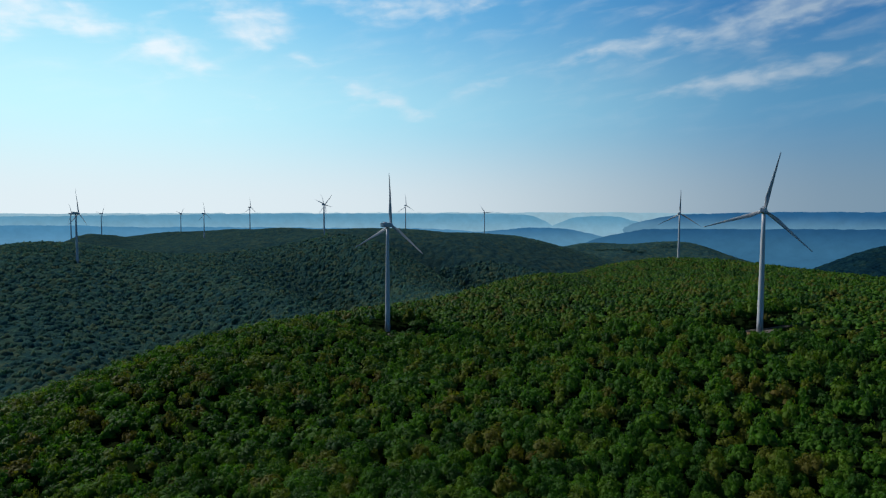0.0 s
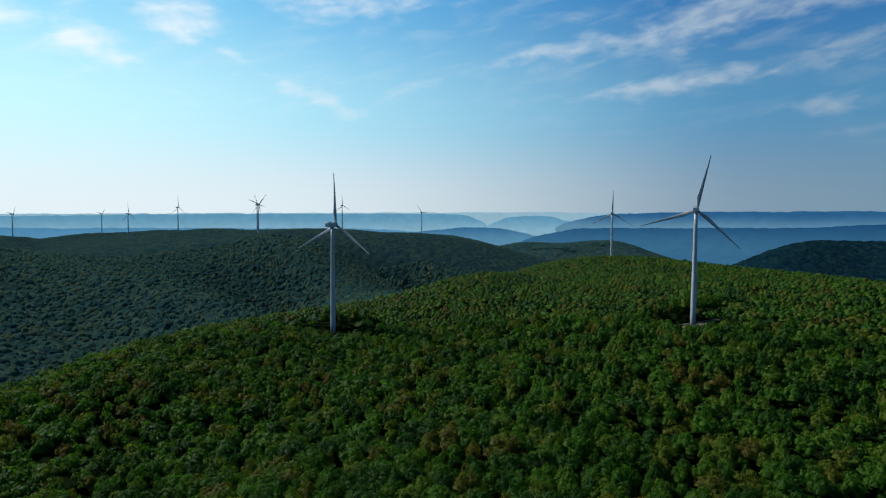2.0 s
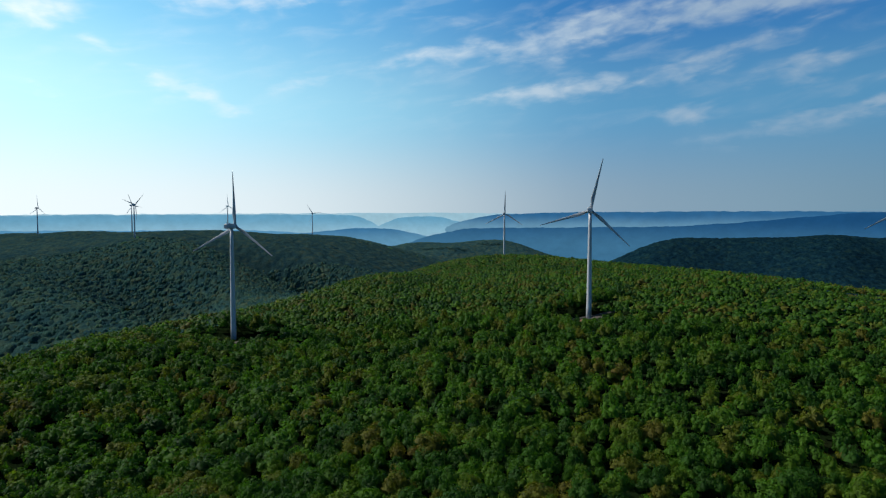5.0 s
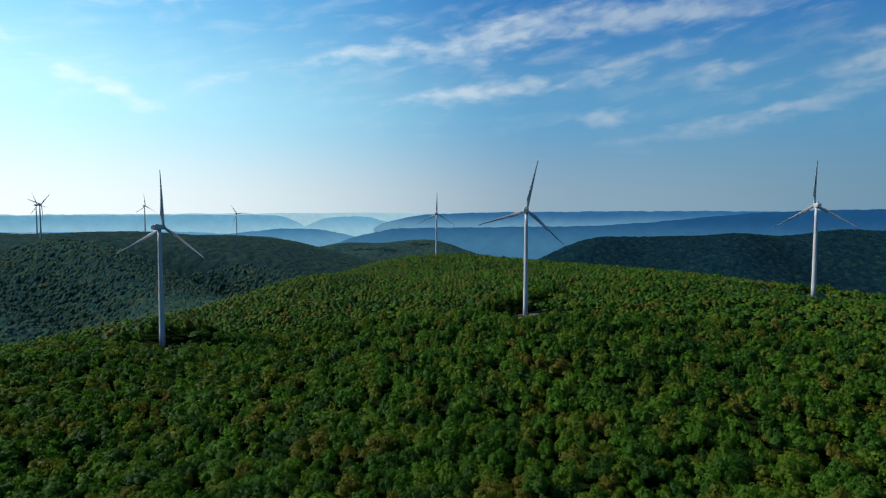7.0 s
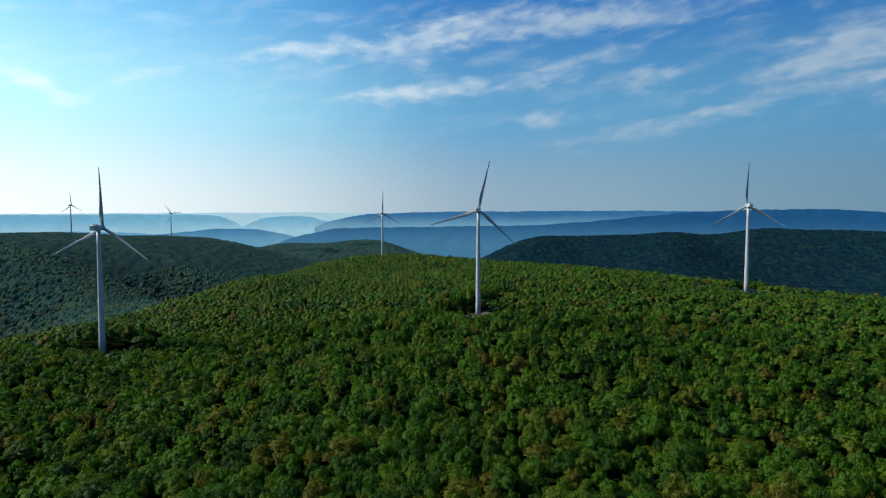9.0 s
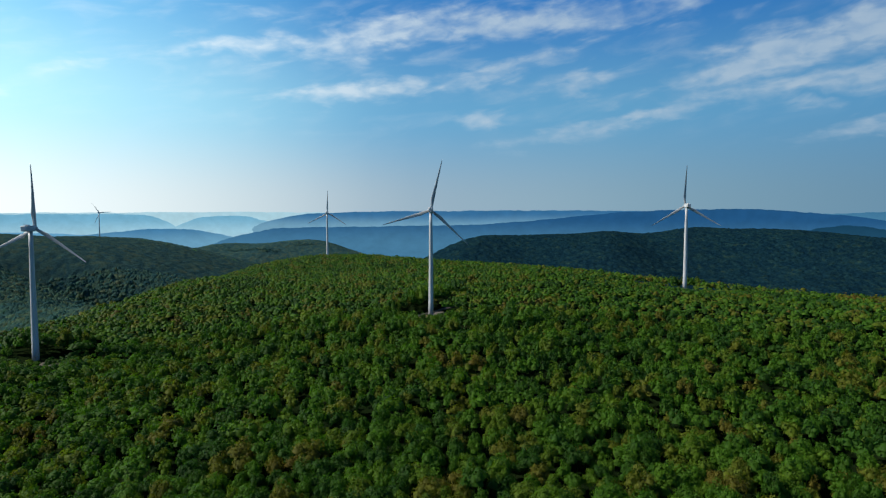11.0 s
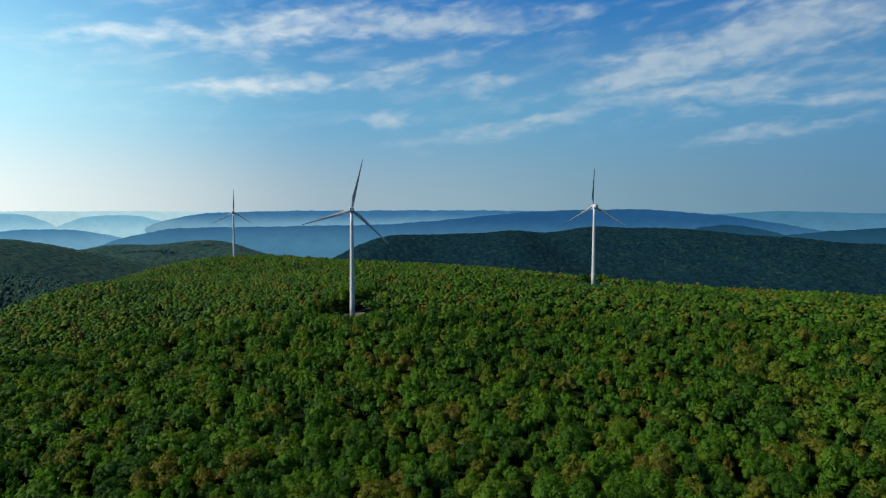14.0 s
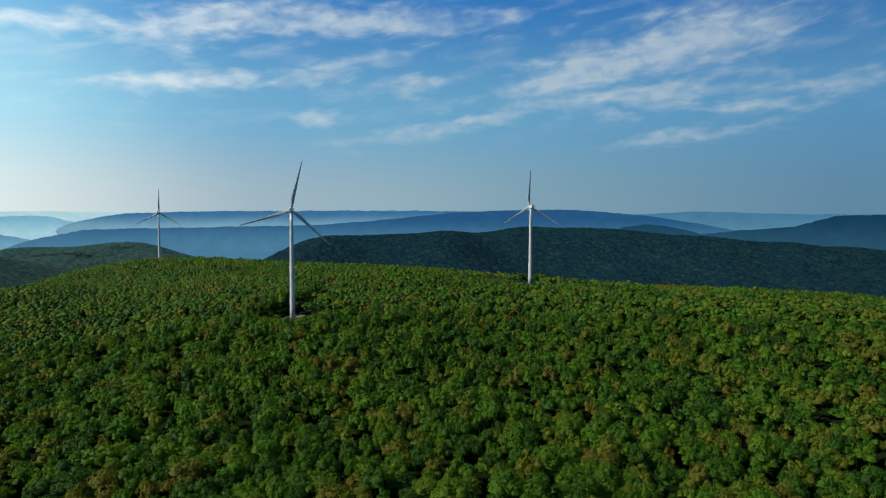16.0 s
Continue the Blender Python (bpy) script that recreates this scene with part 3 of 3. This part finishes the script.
def plant(spacing, x0, x1, y0, y1, keep):
    """Places of trees on a jittered grid, where keep allows."""
    nx, ny = int((x1 - x0) / spacing), int((y1 - y0) / spacing)
    i, j = np.meshgrid(np.arange(nx), np.arange(ny))
    x = x0 + (i + 0.5 * (j % 2) + rng.uniform(-0.37, 0.37, i.shape)) * spacing
    y = y0 + (j + rng.uniform(-0.37, 0.37, i.shape)) * spacing
    x, y = x.ravel(), y.ravel()
    ok = keep(x, y)
    return x[ok], y[ok]


def off_track(x, y, ax, ay, bx, by, gap):
    t = np.clip(((x - ax) * (bx - ax) + (y - ay) * (by - ay)) / ((bx - ax) ** 2 + (by - ay) ** 2), 0, 1)
    return np.hypot(x - ax - t * (bx - ax), y - ay - t * (by - ay)) > gap


# the far edges of the clearings, each lined with tall trees
CLEARINGS = [(186, 403, 258, 425), (-52, 458, -12, 452), (476, 368, 490, 350)]


def open_ground(x, y):
    """True where no clearing, track or turbine's foot is."""
    ok = off_track(x, y, 198, 394, 224, 398, 7) & off_track(x, y, -41, 442, -30, 436, 6)
    for ax, ay, bx, by in CLEARINGS:
        ok &= off_track(x, y, ax, ay, bx, by, 7)
    return ok & off_turbines(x, y)


def off_turbines(x, y, gap=8.0):
    ok = np.ones(np.shape(x), bool)
    for tx, ty, _, _ in TURBINES:
        ok &= np.hypot(x - tx, y - ty) > gap
    return ok


def woods(name, label, mat, templates, x, y, height, width, sink=0.0, smooth=False):
    """One mesh of many trees."""
    z = land(x, y) - sink
    pick = rng.integers(0, len(templates), len(x))
    vs, fs, sp, base = [], [], [], 0
    for t, (v, f) in enumerate(templates):
        who = np.nonzero(pick == t)[0]
        if not len(who):
            continue
        a = rng.uniform(0, 2 * math.pi, len(who))
        h = height[who] * 1.0
        w = width[who]
        c, s = np.cos(a)[:, None], np.sin(a)[:, None]
        px = (v[:, 0] * c - v[:, 1] * s) * w[:, None] + x[who][:, None]
        py = (v[:, 0] * s + v[:, 1] * c) * w[:, None] + y[who][:, None]
        pz = v[:, 2] * h[:, None] + z[who][:, None]
        vs.append(np.stack([px, py, pz], -1).reshape(-1, 3))
        fs.append((f[None] + (np.arange(len(who)) * len(v))[:, None, None] + base).reshape(-1, 3))
        sp.append(np.repeat(rng.uniform(0, 1, len(who)) ** 1.3, len(v)))
        base += len(who) * len(v)
    ob = mesh_object(name, np.concatenate(vs), np.concatenate(fs), mat, np.concatenate(sp), smooth=smooth)
    return tagged(ob, label, "woods", kind="stuff")


def with_stem(c):
    v, f = stem()
    return np.concatenate([c[0], v]), np.concatenate([c[1], f + len(c[0])])


def sizes(k, tall, wide):
    w = wide * np.clip(rng.lognormal(0, 0.28, k), 0.5, 1.65)
    return tall * np.clip(rng.normal(1, 0.16, k), 0.65, 1.35) * (0.7 + 0.3 * w / wide), w


def facing(x, y):
    """True on slopes that look towards the walk, or lie level."""
    e = 15.0
    sx, sy = (land(x + e, y) - land(x - e, y)) / (2 * e), (land(x, y + e) - land(x, y - e)) / (2 * e)
    ux, uy = x + 28, y - 8
    away = np.hypot(ux, uy)
    return (sx * ux + sy * uy) / away > (land(x, y) - 66) / away - 0.05


STEP = 7.1
wood_x, wood_y = plant(STEP, -420, 900, -160, 1350, lambda x, y: (hills(NEAR_HILL, x, y) > 62) & open_ground(x, y) & (rng.uniform(0, 1, x.shape) > 0.06))
from_walk = np.hypot(wood_x + 28, wood_y - 8)
bearing = np.degrees(np.arctan2(wood_x + 28, wood_y - 8))
ahead = (bearing > -48) & (bearing < 98)
order = np.where(ahead & (from_walk > 150), from_walk, 1e6)
single = np.zeros(len(wood_x), bool)
single[np.argsort(order)[:300]] = True
seen = facing(wood_x, wood_y) & ahead
tier = np.where(from_walk < 250, 0, np.where(from_walk < 440, 1, 2))
tier[~seen | (from_walk < 140)] = 3
tier[(tier == 3) & (from_walk < 165)] = 4
tier[single] = -1
thin_out = rng.uniform(0, 1, len(wood_x)) < 0.5
SPIRES = (0.8, 1.4, 2.2, 1.1, 1.7, 0.9, 1.8, 1.3, 2.6, 1.0)
TIERS = [([with_stem(crown(12, 560, 0.052, 9, p, 0.42)) for p in SPIRES], "dense green broadleaf treetops with some browning crowns"),
         ([crown(8, 135, 0.08, 6, p, 0.34) for p in SPIRES], "green broadleaf treetops with dark gaps between"),
         ([crown(5, 10, 0.10, 4, p, 0.17) for p in SPIRES], "green broadleaf forest covering the hill"),
         ([crown(2, 0, 0.2, 2, p) for p in SPIRES], "green broadleaf forest on the far sides of the hill"),
         ([with_stem(crown(4, 18, 0.18, 4, p)) for p in SPIRES], "green broadleaf treetops below the walk")]


def young(x, y):
    """Younger, lower growth on the downhill side of the clearings."""
    k = np.ones_like(x)
    for cx, cy, reach, ux, uy in ((209, 392, 46.0, -0.55, -0.83), (-41, 446, 45.0, 0.0, -1.0), (475, 350, 85.0, -0.85, -0.52)):
        d = np.hypot(x - cx, y - cy)
        down = ((x - cx) * ux + (y - cy) * uy) / (d + 1e-6)
        k = np.where(down > 0.1, np.minimum(k, np.clip(0.2 + 0.8 * d / reach, 0.3, 1)), k)
    return k


def close_up(x, height, width):
    """The western slope carries a closer, more even canopy."""
    west = np.clip((110 - x) / 120, 0, 1)
    return height + (12.6 - height) * 0.55 * west, width * (1 + 0.24 * west)


for level, (kinds, label) in enumerate(TIERS):
    who = (tier == level) & (thin_out | (level != 3))
    hs, ws = sizes(who.sum(), 12.8, 7.8)
    if level == 2:  # a smoother canopy up on the hill
        hs, ws = 12.2 + (hs - 12.2) * 0.4, ws * 1.28
    elif level < 2:
        hs, ws = close_up(wood_x[who], hs, ws)
    k = young(wood_x[who], wood_y[who])
    woods("woodland", label, leaves, kinds, wood_x[who], wood_y[who], hs * k, ws * np.minimum(k, 1) ** 0.7, smooth=True)

# tall old trees with shade beneath them along the far edges of the clearings
for ax, ay, bx, by in CLEARINGS:
    count = int(math.hypot(bx - ax, by - ay) / 2.6)
    along, back = np.linspace(0, 1, count), np.where(np.arange(count) % 2, 3.0, 8.0) + rng.uniform(-0.8, 0.8, count)
    ux, uy = (bx - ax) / math.hypot(bx - ax, by - ay), (by - ay) / math.hypot(bx - ax, by - ay)
    hs, ws = sizes(count, 15.0, 8.6)
    woods("woodland", "row of tall dark trees along a clearing", leaves, TIERS[1][0], ax + (bx - ax) * along - uy * back, ay + (by - ay) * along + ux * back, hs, ws, 0.5, smooth=True)

# the hills beyond: closed canopy, a dome for each treetop
def canopy(label, mat, x0, x1, y0, y1, step, spacing, rough, keep, tall=10.5):
    """One sheet of rounded treetops over the land, where keep allows."""
    nx, ny = int((x1 - x0) / step), int((y1 - y0) / step)
    gx, gy = np.meshgrid(x0 + np.arange(nx) * step, y0 + np.arange(ny) * step)
    ok = keep(gx, gy)
    x = gx + rng.uniform(-0.3, 0.3, gx.shape) * step
    y = gy + rng.uniform(-0.3, 0.3, gx.shape) * step
    ci, cj = int((x1 - x0) / spacing) + 6, int((y1 - y0) / spacing) + 6
    jit_x, jit_y, size, kind = rng.uniform(0, 1, (ci, cj)), rng.uniform(0, 1, (ci, cj)), rng.uniform(0.6, 1.3, (ci, cj)), rng.uniform(0, 1, (ci, cj))
    i0, j0 = ((x - x0) / spacing).astype(int) + 2, ((y - y0) / spacing).astype(int) + 2
    best, who = np.full(x.shape, 1.5), np.zeros(x.shape)
    for di in (-1, 0, 1):
        for dj in (-1, 0, 1):
            i, j = np.clip(i0 + di, 0, ci - 1), np.clip(j0 + dj, 0, cj - 1)
            px, py = x0 + (i - 2 + jit_x[i, j]) * spacing, y0 + (j - 2 + jit_y[i, j]) * spacing
            s = size[i, j]
            dome = 1.5 + tall * s * np.sqrt(np.clip(1 - ((x - px) ** 2 + (y - py) ** 2) / (0.7 * spacing * s) ** 2, 0, 1))
            won = dome > best
            best, who = np.where(won, dome, best), np.where(won, kind[i, j], who)
    z = land(x, y) + best + rng.normal(0, rough, x.shape)
    faces = grid_faces(nx, ny)
    faces = faces[ok.ravel()[faces].all(1)]
    used, faces = np.unique(faces, return_inverse=True)
    verts = np.stack([x, y, z], -1).reshape(-1, 3)[used]
    ob = mesh_object("woodland", verts, faces.reshape(-1, 4), mat, who.ravel()[used] ** 1.2, smooth=True)
    return tagged(ob, label, "woods", kind="stuff")


on_ridge = lambda x, y: (hills(LONG_RIDGE, x, y) > hills(NEAR_HILL, x, y) - 14) & (hills(LONG_RIDGE, x, y) > 12) & (hills(LONG_RIDGE, x, y) > hills(FIELD_HILL, x, y) - 16) & off_turbines(x, y, 7.0)
canopy("closed canopy hazed blue-green on the near flank of the long ridge", far_hazed_leaves, -1150, 520, 480, 1650, 5.0, 9.0, 0.3, lambda x, y: on_ridge(x, y) & (np.hypot(x, y) < 1590), 1.3)
fx, fy = plant(7.4, -1150, 520, 480, 1650, lambda x, y: on_ridge(x, y) & (np.hypot(x, y) < 1590))
seen = facing(fx, fy) & (np.degrees(np.arctan2(fx + 28, fy - 8)) > -42)
for who, kinds, wide, label in ((seen, [hummock(1) for _ in range(14)], 10.8, "forest hazed blue-green on the near flank of the long ridge"),
                                (~seen & (rng.uniform(0, 1, len(fx)) < 0.35), [hummock(0) for _ in range(4)], 11.0, "forest hazed blue-green on the far side of the long ridge")):
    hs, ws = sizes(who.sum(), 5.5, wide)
    woods("woodland", label, far_hazed_leaves, kinds, fx[who], fy[who], hs, ws, 0.6, smooth=True)
canopy("dark forest hazed blue-green on the long ridge", distant_hazed_leaves, -1900, 800, 900, 3100, 6.0, 10.5, 0.9, lambda x, y: on_ridge(x, y) & (np.hypot(x, y) > 1572), 2.4)
# same woods, with leaf colour dimmed and blued for weaker light and haze
canopy("dimmed haze-blue forest on the distant ridge", dim_hazed_leaves, 800, 3500, -400, 2900, 7.2, 12.5, 1.2, lambda x, y: (hills(WOODED_RIDGE, x, y) > 12) & (hills(WOODED_RIDGE, x, y) > hills(NEAR_HILL, x, y)), 4.5)
canopy("patchy light woods on a low hill", distant_hazed_leaves, 0, 1800, 1900, 3500, 7.0, 11, 0.9, lambda x, y: (hills(FIELD_HILL, x, y) > 8), 4.0)
bx, by = plant(9.0, 600, 1150, 2450, 2800, lambda x, y: ~off_track(x, y, 672, 2600, 828, 2526, 15 + 6 * np.sin(x * 0.05)) | ~off_track(x, y, 945, 2594, 1015, 2574, 11))
woods("woodland", "belts of dark trees across a low hill", distant_hazed_leaves, [crown(5, 10, 0.10, 4, p, 0.17) for p in SPIRES], bx, by, *sizes(len(bx), 9, 11))

# the nearest trees, one by one
KINDS = []
for p in (0.9, 1.3, 1.6, 2.0, 2.5, 1.1, 1.8, 3.0):
    v, f = crown(14, 900, 0.046, 10, p, 0.46)
    crown_data = mesh_object("crown", v, f, leaves_single, smooth=True)
    KINDS.append(crown_data.data)
    bpy.data.objects.remove(crown_data)
limb_v, limb_f = stem(0.6, 0.028)
forks = [(limb_v, limb_f)]
for i in range(5):
    a, tilt = i * 1.26, radians(38)
    v = limb_v * (0.5, 0.5, 0.55) + (0, 0, 0.14)
    x, z = v[:, 0] * math.cos(tilt) + v[:, 2] * math.sin(tilt), -v[:, 0] * math.sin(tilt) + v[:, 2] * math.cos(tilt)
    forks.append((np.stack([x * math.cos(a) - v[:, 1] * math.sin(a), x * math.sin(a) + v[:, 1] * math.cos(a), z + 0.22], -1), limb_f))
tv = np.concatenate([v for v, _ in forks])
tf = np.concatenate([f + 10 * i for i, (_, f) in enumerate(forks)])
trunk_ob = mesh_object("trunk", tv, tf, bark)
trunk_data = trunk_ob.data
bpy.data.objects.remove(trunk_ob)
hs, ws = sizes(300, 13.2, 7.8)
hs, ws = close_up(wood_x[single], hs, ws)
for k, i in enumerate(np.nonzero(single)[0]):
    tree = tagged(new("tree"), "broadleaf tree with a full clumpy green crown", "tree", "trees on the near slope")
    x, y = wood_x[i], wood_y[i]
    tree.matrix_basis = pose(x, y, float(land(x, y)), 0, 0, rng.uniform(0, 360))
    top = new("crown", KINDS[rng.integers(len(KINDS))])
    low = new("trunk", trunk_data)
    for ob in (top, low):
        ob.parent = tree
        ob.scale = (ws[k], ws[k], hs[k])
